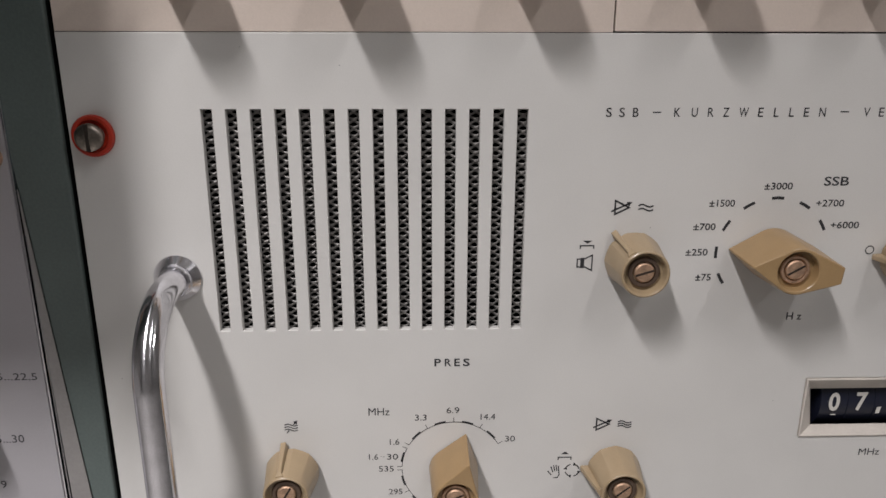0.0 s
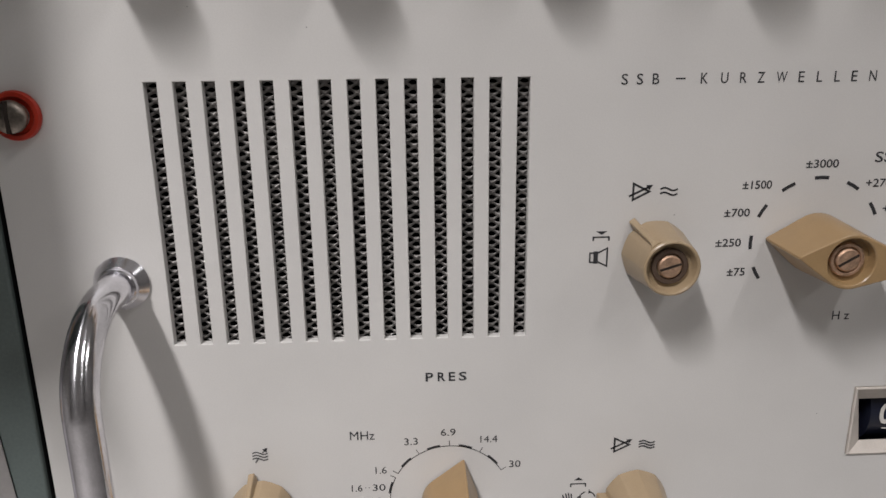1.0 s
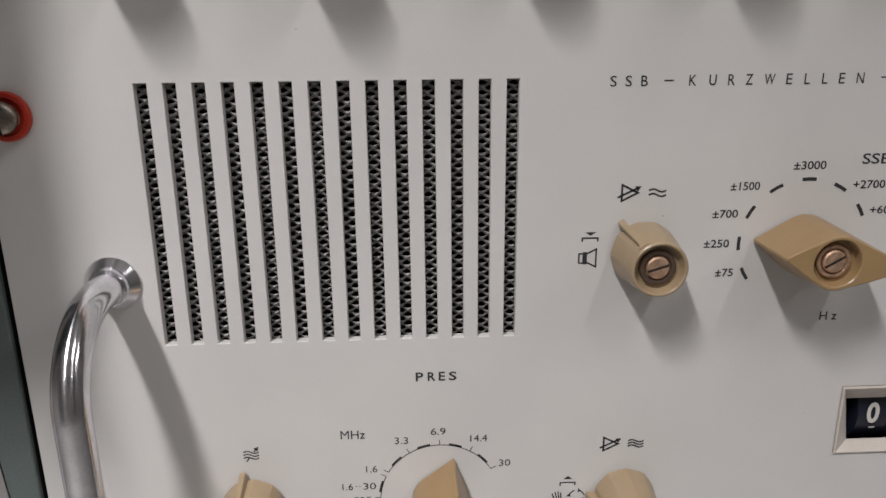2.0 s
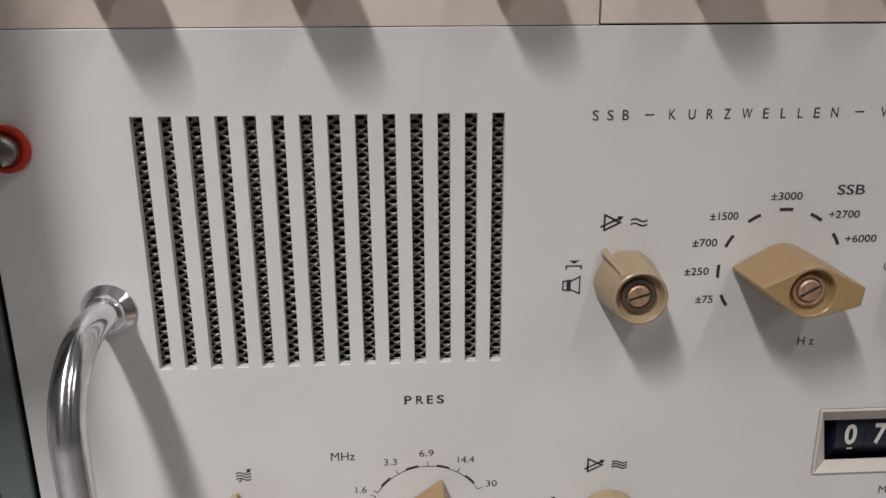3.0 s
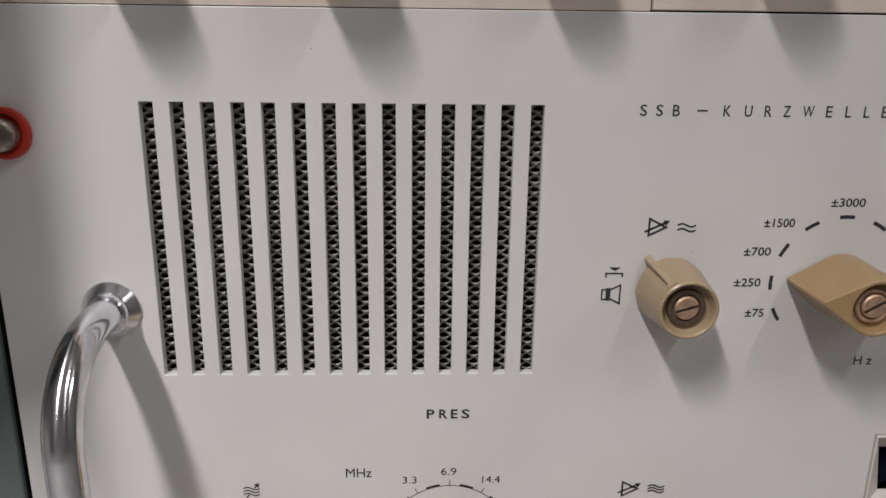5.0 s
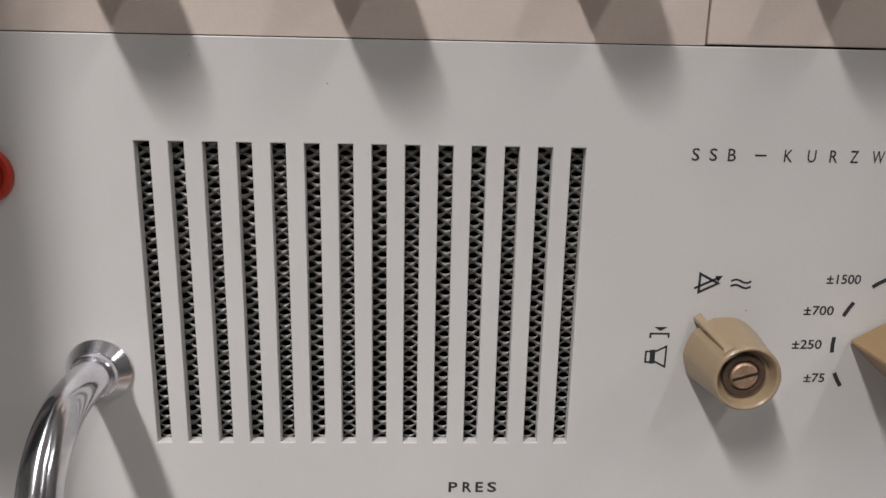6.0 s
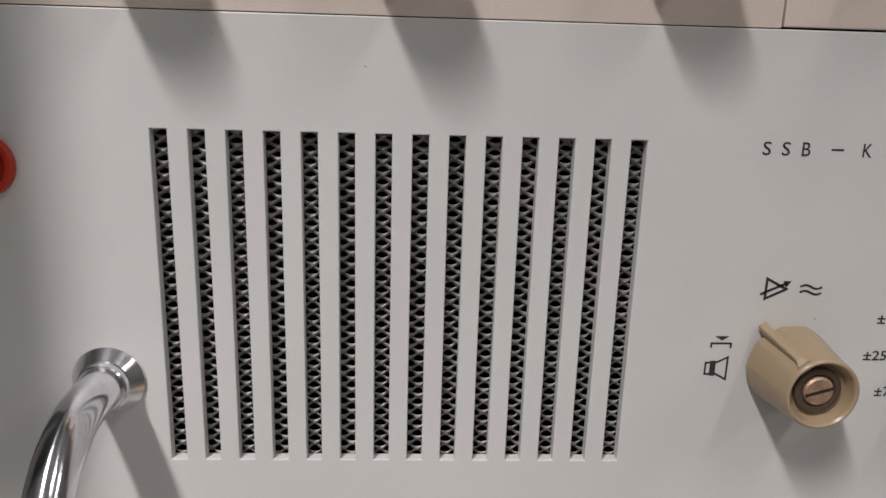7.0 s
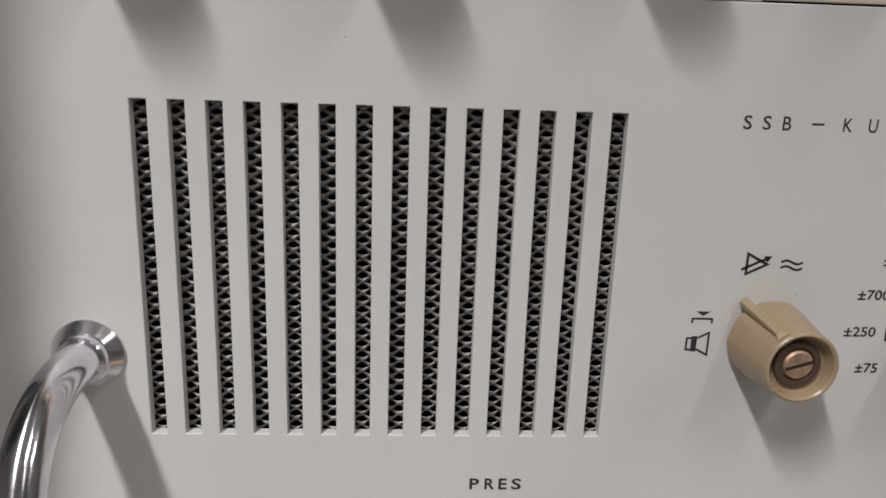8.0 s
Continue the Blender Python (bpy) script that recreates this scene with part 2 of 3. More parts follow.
structure("wall_east", box(RX1, RX1 + 0.1, RY0, RY1, 0, CEILING), WALL, "plain painted side wall of the equipment room")


def ceiling_lamp(x, y, watts, beam):
    root = empty("ceiling_lamp", x, y, CEILING)
    tagged(root, "white unseen fluorescent batten fitting with a lit tube", "ceiling lamp", "fluorescent fittings on the ceiling")
    part("housing", box(-0.05, 0.05, -0.33, 0.33, -0.05, 0.0, 0.006), FITTING, root)
    for s in (-0.32, 0.32):
        part("lamp_holder", box(-0.02, 0.02, s - 0.012, s + 0.012, -0.095, -0.05, 0.003), FITTING, root)
    part("tube", lathe([(0, -0.305), (0.013, -0.305), (0.013, 0.305), (0, 0.305)], 20, None, 0, -0.078), GLOW, root, "lit white fluorescent tube", True)
    data = bpy.data.lights.new("tube_light", "AREA")
    data.shape, data.size, data.size_y = "RECTANGLE", 0.10, 0.60
    data.energy, data.color = watts, (1.0, 0.968, 0.975)
    data.spread = radians(beam)
    lamp = new("tube_light", data)
    lamp.matrix_basis = pose(x, y, CEILING - 0.10)
    return root


for lamp_row in LAMPS:
    ceiling_lamp(*lamp_row)

# ---- the rack: side post, inner walls, shelf ----
PX0, PX1 = -0.0597, 0.424  # panel's left and right edges
TOP = Z0 + 0.1412         # panel's upper edge
LOW = Z0 - 0.225

rack = empty("equipment_rack", 0.18, 0.2, 0)
tagged(rack, "grey-green painted steel equipment rack standing on the floor", "equipment rack")
INV = rack.matrix_basis.inverted()


def rack_part(name, bm, mat, label=""):
    bm.transform(INV)
    return part(name, bm, mat, rack, label)


def loft(sections):
    """A body through rectangles (z, x0, x1, y0, y1), closed at both ends."""
    bm = bmesh.new()
    e = 0.0009
    rings = [[bm.verts.new(c) for c in ((x0, y0 + e, z), (x0 + 0.3 * e, y0 + 0.3 * e, z), (x0 + e, y0, z), (x1 - e, y0, z),
                                        (x1 - 0.3 * e, y0 + 0.3 * e, z), (x1, y0 + e, z), (x1, y1, z), (x0, y1, z))] for z, x0, x1, y0, y1 in sections]
    for a, b in zip(rings, rings[1:]):
        for k in range(8):
            bm.faces.new((a[k], a[(k + 1) % 8], b[(k + 1) % 8], b[k]))
    bm.faces.new(rings[0])
    bm.faces.new(rings[-1])
    return bm


# the front plate of the post narrows slightly towards its foot; its set-back flange is coloured black so the gap reads
# dark
left_post = loft([(0.0, -0.0700, -0.0620, -0.0015, 0.0011), (Z0 - 0.15, -0.0700, -0.0620, -0.0015, 0.0011),
                  (Z0 + 0.175, -0.0930, -0.0620, -0.0015, 0.0011), (1.75, -0.0930, -0.0620, -0.0015, 0.0011)])
rack_part("gap_black_flange", box(-0.0690, -0.0645, 0.0013, 0.45, 0.0, 1.75), BLACK, "inner flange coloured black for the dark gap")
rack_part("post", left_post, PAINT_GREEN)
rack_part("post", box(0.4275, 0.452, -0.007, 0.45, 0, 1.75, 0.0025, 3), PAINT_GREEN)
rack_part("back_panel", box(-0.0615, 0.4270, 0.446, 0.450, 0.05, 1.75), BLACK)
rack_part("shelf", box(-0.0615, 0.4270, 0.006, 0.445, LOW - 0.010, LOW - 0.004), BLACK)
rack_part("lower_panel", box(-0.0612, 0.4265, 0.0, 0.004, 0.06, LOW - 0.004, 0.0006), PAINT_GREEN)
rack_part("roof", box(-0.0612, 0.4265, 0.0, 0.445, 1.70, 1.7495, 0.001), PAINT_GREEN)


# ---- the receiver ----
receiver = empty("radio_receiver", 0, 0, 0)
tagged(receiver, "pale grey short-wave radio receiver with tan knobs and chrome handle", "radio receiver")

PITCH, SLOT_W, SLOT_H = 0.011, 0.0049, 0.1078
slots = [(i * PITCH, i * PITCH + SLOT_W, Z0, Z0 + SLOT_H) for i in range(14)]
window = (0.2965, 0.4010, Z0 - 0.0633, Z0 - 0.0294)
front_panel = part("front_panel", sheet(PX0, PX1, LOW, TOP, 0.0, 0.0039, slots + [window], 0.00035), PAINT_WHITE, receiver,
                   "pale grey painted metal front with fourteen upright slots")
chassis = bmesh.new()
box(PX0 + 0.004, PX0 + 0.006, 0.0042, 0.38, LOW + 0.002, TOP - 0.002, 0, 2, chassis)
box(PX1 - 0.006, PX1 - 0.004, 0.0042, 0.38, LOW + 0.002, TOP - 0.002, 0, 2, chassis)
box(PX0 + 0.004, PX1 - 0.004, 0.378, 0.38, LOW + 0.002, TOP - 0.002, 0, 2, chassis)
box(PX0 + 0.006, PX1 - 0.006, 0.0042, 0.378, TOP - 0.004, TOP - 0.002, 0, 2, chassis)
box(PX0 + 0.006, PX1 - 0.006, 0.0042, 0.378, LOW + 0.002, LOW + 0.004, 0, 2, chassis)
part("chassis", chassis, BLACK, receiver, "dark inner housing")
part("loudspeaker_baffle", box(-0.012, 0.162, 0.016, 0.020, Z0 - 0.012, Z0 + SLOT_H + 0.012), HOLLOW_BLACK, receiver, "black sheet standing in for the dark loudspeaker interior")


def expanded_metal():
    """Stretched metal: broad wavy strands joined at their crests, almond-shaped openings between; each strand leans out at its
    upper edge, which ends in a narrow rounded lip under every opening."""
    bm = bmesh.new()
    rise, half = 0.001945, 0.003133   # strand spacing, half length of an opening
    x0, x1, z0, z1 = -0.00725, 0.1555, Z0 - 0.00547, Z0 + SLOT_H + 0.005
    per = 10
    steps = int((x1 - x0) / half * per)
    for r in range(int((z1 - z0) / rise) + 1):
        sign = 1 if r % 2 else -1
        rows = []
        for i in range(steps + 1):
            x = x0 + i * half / per
            c = math.cos(math.pi * i / per)
            z = z0 + r * rise + sign * c * rise * 0.36
            low = (1 - sign * c) / 2               # 1 under an opening, 0 over one
            front = 0.0049 - 0.0008 * low
            lip = 0.00003 + 0.00050 * low * low
            rows.append([bm.verts.new((x, front + 0.0011, z - 0.00105)), bm.verts.new((x, front + 0.0002, z - 0.00035)),
                         bm.verts.new((x, front, z + 0.00028)), bm.verts.new((x, front + 0.00008, z + 0.00028 + 0.00014 * low)),
                         bm.verts.new((x, front + 0.00008 + lip, z + 0.00028 + 0.00014 * low + lip * 0.8)),
                         bm.verts.new((x, front + 0.0015, z - 0.00070))])
        n = len(rows[0])
        for a, b in zip(rows, rows[1:]):
            for k in range(n):
                bm.faces.new((a[k], a[(k + 1) % n], b[(k + 1) % n], b[k]))
    return bm


tagged(part("loudspeaker_mesh", expanded_metal(), MESH_METAL, receiver, "dull aluminium expanded-metal mesh"), kind="stuff")


# markings of the front panel
def marking(name, bm, label="", mat=None):
    return part(name, bm, mat or INK, front_panel, label)


def words(text, x0, x1, z, h, bold=0.012):
    return marking("inscription", lettering([(text, x0, x1, z - h / 2, z + h / 2)], bold=0.0 if "M" in text else bold), "black engraved %s" % text)


title = [("S", 184.8, 2.6), ("S", 190.8, 2.6), ("B", 197.1, 2.7), ("K", 216.3, 2.9), ("U", 224.3, 2.9), ("R", 231.8, 2.8),
         ("Z", 238.9, 2.9), ("W", 247.1, 4.3), ("E", 255.0, 2.4), ("L", 262.3, 2.3), ("L", 269.4, 2.3), ("E", 276.3, 2.4),
         ("N", 283.8, 3.0), ("V", 304.6, 3.1), ("E", 311.5, 2.4)]
bm = lettering([(c, x - w / 2, x + w / 2, 104.3, 108.5) for c, x, w in title], bold=0.006)
strokes([[(204.9, 106.4), (208.8, 106.4)], [(292.2, 106.6), (296.2, 106.6)]], 0.6, bm=bm)
marking("title_inscription", bm, "spaced black capitals SSB - KURZWELLEN - VE")
bm = lettering([("P", 105.0, 108.3, -20.3, -16.1), ("R", 110.2, 113.6, -20.3, -16.1), ("E", 115.0, 117.8, -20.3, -16.1),
                ("S", 119.4, 122.8, -20.3, -16.1)], bold=0.02)
marking("inscription", bm, "black capitals PRES")

words("MHz", 71.2, 82.0, -45.5, 4.2)
words("MHz", 331.2, 342.4, -73.1, 4.0)
words("H z", 281.1, 288.7, 5.3, 4.0, 0.005)
words("SSB", 289.7, 301.7, 74.0, 4.4)
for text, x, w, z in (("±75", 236.7, 7.7, 26.2), ("±250", 232.2, 10.8, 39.1), ("±700", 234.7, 10.8, 51.9), ("±1500", 242.0, 12.2, 63.5),
                      ("±3000", 268.1, 13.6, 71.7), ("+2700", 294.2, 13.6, 63.3), ("+6000", 303.1, 14.0, 52.4)):
    words(text, x - w / 2, x + w / 2, z, 3.5, 0.014)
for text, x0, x1, z in (("30", 141.8, 147.0, -62.2), ("14.4", 128.8, 136.4, -49.2), ("6.9", 111.2, 117.8, -45.2), ("3.3", 95.0, 101.0, -49.2),
                        ("1.6", 81.8, 86.8, -63.2), ("535", 75.8, 83.6, -79.2), ("295", 80.8, 88.0, -93.2), ("1.6", 70.8, 75.6, -72.0),
                        ("30", 80.2, 86.0, -72.0)):
    words(text, x0, x1, z, 3.4, 0.0)
marking("range_dots", strokes([[(76.9, -71.9), (77.4, -71.9)], [(78.4, -71.9), (78.9, -71.9)]], 0.4))

for a in range(-120, 61, 30):
    marking("dial_mark", strokes([arc(268.6, 39.0, 27.0, a - 6.3, a + 6.3, 2)], 1.45))
bm = strokes([arc(115, -79, 27.0, -59, 59, 40), arc(115, -79, 27.0, -88, -64, 10), arc(115, -79, 27.0, -160, -92, 24)], 0.32)
for a in (-59, -30, 0, 30, 59, -64, -88, -92, -120, -148):
    s, c = math.sin(radians(a)), math.cos(radians(a))
    strokes([[(115 + 27 * s, -79 + 27 * c), (115 + 29.6 * s, -79 + 29.6 * c)]], 0.32, bm=bm)
marking("scale_arc", bm, "thin black band scale with ticks")
for a in (-45, -15, 15, 45, -76, -106, -134):
    marking("dial_mark", strokes([arc(115, -79, 27.4, a - 6.2, a + 6.2, 4)], 1.15))


def level_symbol(x, z, waves):
    """Amplifier triangle crossed by an arrow, and wavy lines beside it."""
    bm = strokes([[(x - 2.9, z), (x - 2.9, z + 3.3), (x + 3.7, z - 0.1), (x - 2.9, z - 3.4), (x - 2.9, z)], [(x - 4.6, z - 2.0), (x + 3.6, z + 1.9)]], 0.85)
    filled([(x + 5.1, z + 2.6), (x + 2.4, z + 2.6), (x + 3.6, z + 0.4)], bm=bm)
    marking("level_symbol", bm, "black amplifier symbol crossed by an arrow")
    bm = bmesh.new()
    for k in range(waves):
        off = (k - (waves - 1) / 2) * (1.9 if waves == 2 else 1.35)
        strokes([wave(x + 8.2, x + 15.4, z - 0.2 + off, 0.6)], 0.7, bm=bm)
    marking("wave_symbol", bm, "black wavy lines")


level_symbol(193.7, 61.7, 2)
level_symbol(192.2, -54.4, 3)
bm = bmesh.new()
for k in (-1, 0, 1):
    strokes([wave(28.0, 34.8, -54.0 + k * 1.45, 0.55)], 0.55, bm=bm)
strokes([[(29.2, -57.2), (30.4, -55.4)], [(32.6, -52.4), (34.0, -50.8)]], 0.55, bm=bm)
filled([(34.8, -49.9), (32.5, -50.7), (34.3, -52.3)], bm=bm)
marking("wave_symbol", bm, "black wavy lines crossed by an arrow")
# loudspeaker switch
bm = strokes([[(175.3, 41.2), (175.3, 42.8), (181.8, 42.8), (181.8, 41.2)]], 0.65)
filled([(176.3, 45.3), (181.1, 45.3), (178.7, 43.8)], bm=bm)
strokes([[(175.8, 32.0), (174.2, 32.0), (174.2, 36.0), (175.8, 36.0)],
         [(177.6, 32.2), (181.4, 30.2), (181.4, 38.0), (177.6, 36.0)]], 0.65, bm=bm)
filled([(175.7, 31.4), (177.6, 31.4), (177.6, 36.7), (175.7, 36.7)], bm=bm)
marking("loudspeaker_symbol", bm, "black loudspeaker symbol under a pull bracket")
# manual and automatic control
bm = strokes([[(170.2, -75.4), (170.2, -73.8), (177.0, -73.8), (177.0, -75.4)]], 0.6)
filled([(171.6, -72.0), (175.8, -72.0), (173.7, -70.4)], bm=bm)
marking("pull_symbol", bm, "black bracket with a small arrowhead")
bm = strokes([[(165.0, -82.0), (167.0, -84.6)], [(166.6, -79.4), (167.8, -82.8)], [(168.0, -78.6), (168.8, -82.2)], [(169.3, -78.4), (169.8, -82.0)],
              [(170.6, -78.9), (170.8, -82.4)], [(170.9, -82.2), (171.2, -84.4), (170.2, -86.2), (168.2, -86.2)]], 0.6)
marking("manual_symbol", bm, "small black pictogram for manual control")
bm = bmesh.new()
for a in range(0, 360, 90):
    strokes([arc(178, -81.8, 3.7, a + 14, a + 76, 8)], 0.6, bm=bm)
    s, c = math.sin(radians(a + 8)), math.cos(radians(a + 8))
    filled([(178 + 2.7 * s, -81.8 + 2.7 * c), (178 + 4.9 * s, -81.8 + 4.9 * c),
            (178 + 3.8 * math.sin(radians(a + 34)), -81.8 + 3.8 * math.cos(radians(a + 34)))], bm=bm)
marking("automatic_symbol", bm, "black circle of four arrows")
marking("ring_symbol", strokes([arc(317.5, 39.7, 2.0, 0, 360, 24)], 0.5), "small black ring")


# ---- knobs ----
def knob_insides(knob, face, turn, collet, mat, label):
    """Collet and slotted copper screw in the recess of a knob."""
    part("collet", lathe([(0, face + 0.0048), (collet, face + 0.0048), (collet, face + 0.0034), (collet - 0.0004, face + 0.0030), (0.0055, face + 0.0030), (0.0051, face + 0.0036), (0.0051, face + 0.0048), (0, face + 0.0048)], 48),
         mat, knob, label, 25)
    bm = lathe([(0, face + 0.0022), (0.0040, face + 0.0022), (0.0046, face + 0.0028), (0.0046, face + 0.0050), (0, face + 0.0050)], 40)
    part("screw", bm, COPPER, knob, "slotted copper-coloured screw", 25)
    slot = box(-0.0043, 0.0043, face + 0.00208, face + 0.0026, -0.0005, 0.0005)
    slot.transform(Matrix.Rotation(-radians(turn), 4, "Y"))
    part("screw_slot", slot, SLOT_BROWN, knob)


def round_knob(x, z, pointer, turn, label):
    """Tapered round knob with a raised index rib; pointer in degrees from straight up, clockwise."""
    f = -0.0241
    bm = lathe([(0, -0.0012), (0.0134, -0.0012), (0.0140, -0.0020), (0.0119, f + 0.0060), (0.0114, f + 0.0012), (0.0112, f + 0.0004), (0.0107, f), (0.0103, f),
                (0.0098, f + 0.0006), (0.0088, f + 0.0046), (0, f + 0.0046)], 80)
    for v in bm.verts:
        # ten soft flats round the skirt, fading out at the rim
        if v.co.xz.length > 0.0110:
            a = (math.atan2(v.co.x, v.co.z) + math.pi / 10) % (math.pi / 5) - math.pi / 10
            k = 1 - (0.5 if v.co.y > f + 0.005 else 0.1) * (1 - math.cos(math.pi / 10) / math.cos(a))
            v.co.x, v.co.z = v.co.x * k, v.co.z * k
    bm.transform(Matrix.Rotation(radians(pointer), 4, "Y"))
    rib = bmesh.new()
    ring = []
    # the rib thins towards the front and flares out where it meets the rim
    for y, ro, w in ((-0.0014, 0.0176, 0.0017), (f + 0.0050, 0.0136, 0.0012), (f + 0.0028, 0.0130, 0.0013), (f + 0.0012, 0.0119, 0.0026)):
        ring.append([rib.verts.new((-w * 1.15, y, 0.0090)), rib.verts.new((-w * 0.85, y, ro - 0.0003)), rib.verts.new((-w * 0.6, y, ro)),
                     rib.verts.new((w * 0.6, y, ro)), rib.verts.new((w * 0.85, y, ro - 0.0003)), rib.verts.new((w * 1.15, y, 0.0090))])
    for a, b in zip(ring, ring[1:]):
        for k in range(6):
            rib.faces.new((a[k], a[(k + 1) % 6], b[(k + 1) % 6], b[k]))
    rib.faces.new(ring[0])
    rib.faces.new(ring[-1])
    rib.transform(Matrix.Rotation(radians(pointer), 4, "Y"))
    join(bm, rib)
    knob = part("knob", bm, TAN, receiver, label, 17, pose(x * MM, 0, Z0 + z * MM))
    knob_insides(knob, f, turn, 0.0073, COLLET, "dark bronze collet")
    return knob


def hull_outline(r, tip, tail, blunt):
    """Outline of a pointer knob: a disc drawn out to an edge on one side and to a blunt end on the other; the tip points up."""
    edge = 0.0004
    a = math.acos(r / tip)
    far = math.hypot(blunt, tail)
    b = math.pi - math.atan2(blunt, tail) - math.acos(r / far)   # where the line from the blunt end touches the disc
    half = [(edge, tip)] + [(r * math.sin(a + (b - a) * i / 14), r * math.cos(a + (b - a) * i / 14)) for i in range(15)] + [(blunt, -tail)]
    return half + [(-x, z) for x, z in reversed(half)]


def reach(outline, angle):
    """How far the outline lies from the middle in a direction (from straight up, clockwise)."""
    d = Vector((math.sin(angle), math.cos(angle)))
    best = 0.0
    for p, q in zip(outline, outline[1:] + outline[:1]):
        p, q = Vector(p), Vector(q)
        e = q - p
        det = d.x * -e.y + e.x * d.y
        if abs(det) < 1e-12:
            continue
        t = (p.x * -e.y + e.x * p.y) / det
        u = (d.x * p.y - d.y * p.x) / det
        if -1e-6 <= u <= 1 + 1e-6 and t > best:
            best = t
    return best


def pointer_knob(x, z, pointer, turn, label):
    f = -0.0290
    bm = bmesh.new()
    levels = ((-0.0012, 0.0128, 0.0212, 0.0205, 0.0054), (-0.004, 0.0127, 0.0212, 0.0208, 0.0052), (f + 0.0010, 0.0112, 0.0210, 0.0212, 0.0042),
              (f + 0.0003, 0.0110, 0.0207, 0.0210, 0.0040), (f, 0.0106, 0.0202, 0.0205, 0.0037))
    top = hull_outline(*levels[-1][1:])
    angles = sorted({round(2 * math.pi * i / 72, 5) for i in range(72)} | {round(math.atan2(px, pz) % (2 * math.pi), 5) for px, pz in (top[0], top[-1], top[16], top[17])})
    rings = []
    for y, *shape in levels:
        line = hull_outline(*shape)
        rings.append([bm.verts.new((reach(line, a) * math.sin(a), y, reach(line, a) * math.cos(a))) for a in angles])
    for r, y in ((0.0098, f), (0.0094, f + 0.0004), (0.0091, f + 0.0046)):
        rings.append([bm.verts.new((r * math.sin(a), y, r * math.cos(a))) for a in angles])
    n = len(angles)
    for a, b in zip(rings, rings[1:]):
        for k in range(n):
            bm.faces.new((a[k], a[(k + 1) % n], b[(k + 1) % n], b[k]))
    bm.faces.new(rings[0])
    bm.faces.new(rings[-1])
    bm.transform(Matrix.Rotation(radians(pointer), 4, "Y"))
    knob = part("pointer_knob", bm, TAN_DARK, receiver, label, 24, pose(x * MM, 0, Z0 + z * MM))
    knob_insides(knob, f, turn, 0.0068, COPPER, "copper-coloured collet")
    return knob


round_knob(200.8, 36.1, -36, 17, "tan plastic knob with an index rib pointing up left")
round_knob(31, -79, -13, 60, "tan plastic knob with an index rib pointing up")
round_knob(199.4, -80.2, -88, 40, "tan plastic knob with an index rib pointing sideways")
pointer_knob(268.5, 38.6, -84, 30, "ochre plastic pointer knob set to 250 hertz")
pointer_knob(115, -79, 17, 25, "ochre plastic pointer knob on the band scale")
round_knob(336, 36.6, -90, 20, "tan plastic knob beside a small ring symbol")


# ---- captive screw, handle, counter ----
fastener = part("captive_screw", lathe([(0, -0.0002), (0.0030, -0.0002), (0.0030, -0.0040), (0.0058, -0.0041), (0.0062, -0.0046), (0.0062, -0.0070), (0.0056, -0.0078),
                                        (0.0040, -0.0083), (0, -0.0086)], 40), SCREW_STEEL, receiver, "slotted nickel-plated screw", True, pose(-48.3 * MM, 0, Z0 + 96.3 * MM))
part("screw_slot", box(-0.0007, 0.0007, -0.0088, -0.0074, -0.0060, 0.0060), SLOT_BROWN, fastener)
part("washer", lathe([(0.0052, -0.0001), (0.0092, -0.0001), (0.0095, -0.0006), (0.0095, -0.0022), (0.0090, -0.0030), (0.0074, -0.0030), (0.0068, -0.0018), (0.0052, -0.0016)], 48), RED, fastener,
     "bright red cup washer", True)

HX, HZ, HR, HD, HB = -0.0178, Z0 + 0.0281, 0.0066, 0.0515, 0.034
HZ2 = HZ - 0.200
bar = [(HX, -0.0005, HZ), (HX, -0.006, HZ)]
for i in range(15):
    a = radians(90 * i / 14)
    bar.append((HX, -(HD - HB) - HB * math.sin(a), HZ - HB + HB * math.cos(a)))
for i in range(1, 8):
    bar.append((HX, -HD, HZ - HB + (HZ2 - HZ + 2 * HB) * i / 8))
for i in range(15):
    a = radians(90 * i / 14)
    bar.append((HX, -(HD - HB) - HB * math.cos(a), HZ2 + HB - HB * math.sin(a)))
bar += [(HX, -0.006, HZ2), (HX, -0.0005, HZ2)]
handle = part("handle", tube(bar, HR, 40), BAR_CHROME, receiver, "polished chrome carrying handle", True)
for z in (HZ, HZ2):
    part("handle_collar", lathe([(0.0066, -0.0002), (0.0110, -0.0002), (0.0113, -0.0005), (0.0113, -0.0010), (0.0083, -0.0046), (0.0079, -0.0048), (0.0078, -0.0052), (0.0078, -0.0068),
                                 (0.0073, -0.0074), (0.0066, -0.0074)], 72), STEEL_TURNED, handle, "turned chrome collar", 22, Matrix.Translation((HX, 0, z)))

counter = empty("frequency_counter", 0, 0, 0)
counter.parent = receiver
counter["label"] = "mechanical frequency counter behind an ivory bevelled window"
wx0, wx1, wz0, wz1 = window
ix0, ix1, iz0, iz1, dep, slant = wx0 + 0.0058, wx1 - 0.0050, wz0 + 0.0038, wz1 - 0.0086, 0.0050, 0.0030
bm = bmesh.new()
g = 0.0002
loops = []
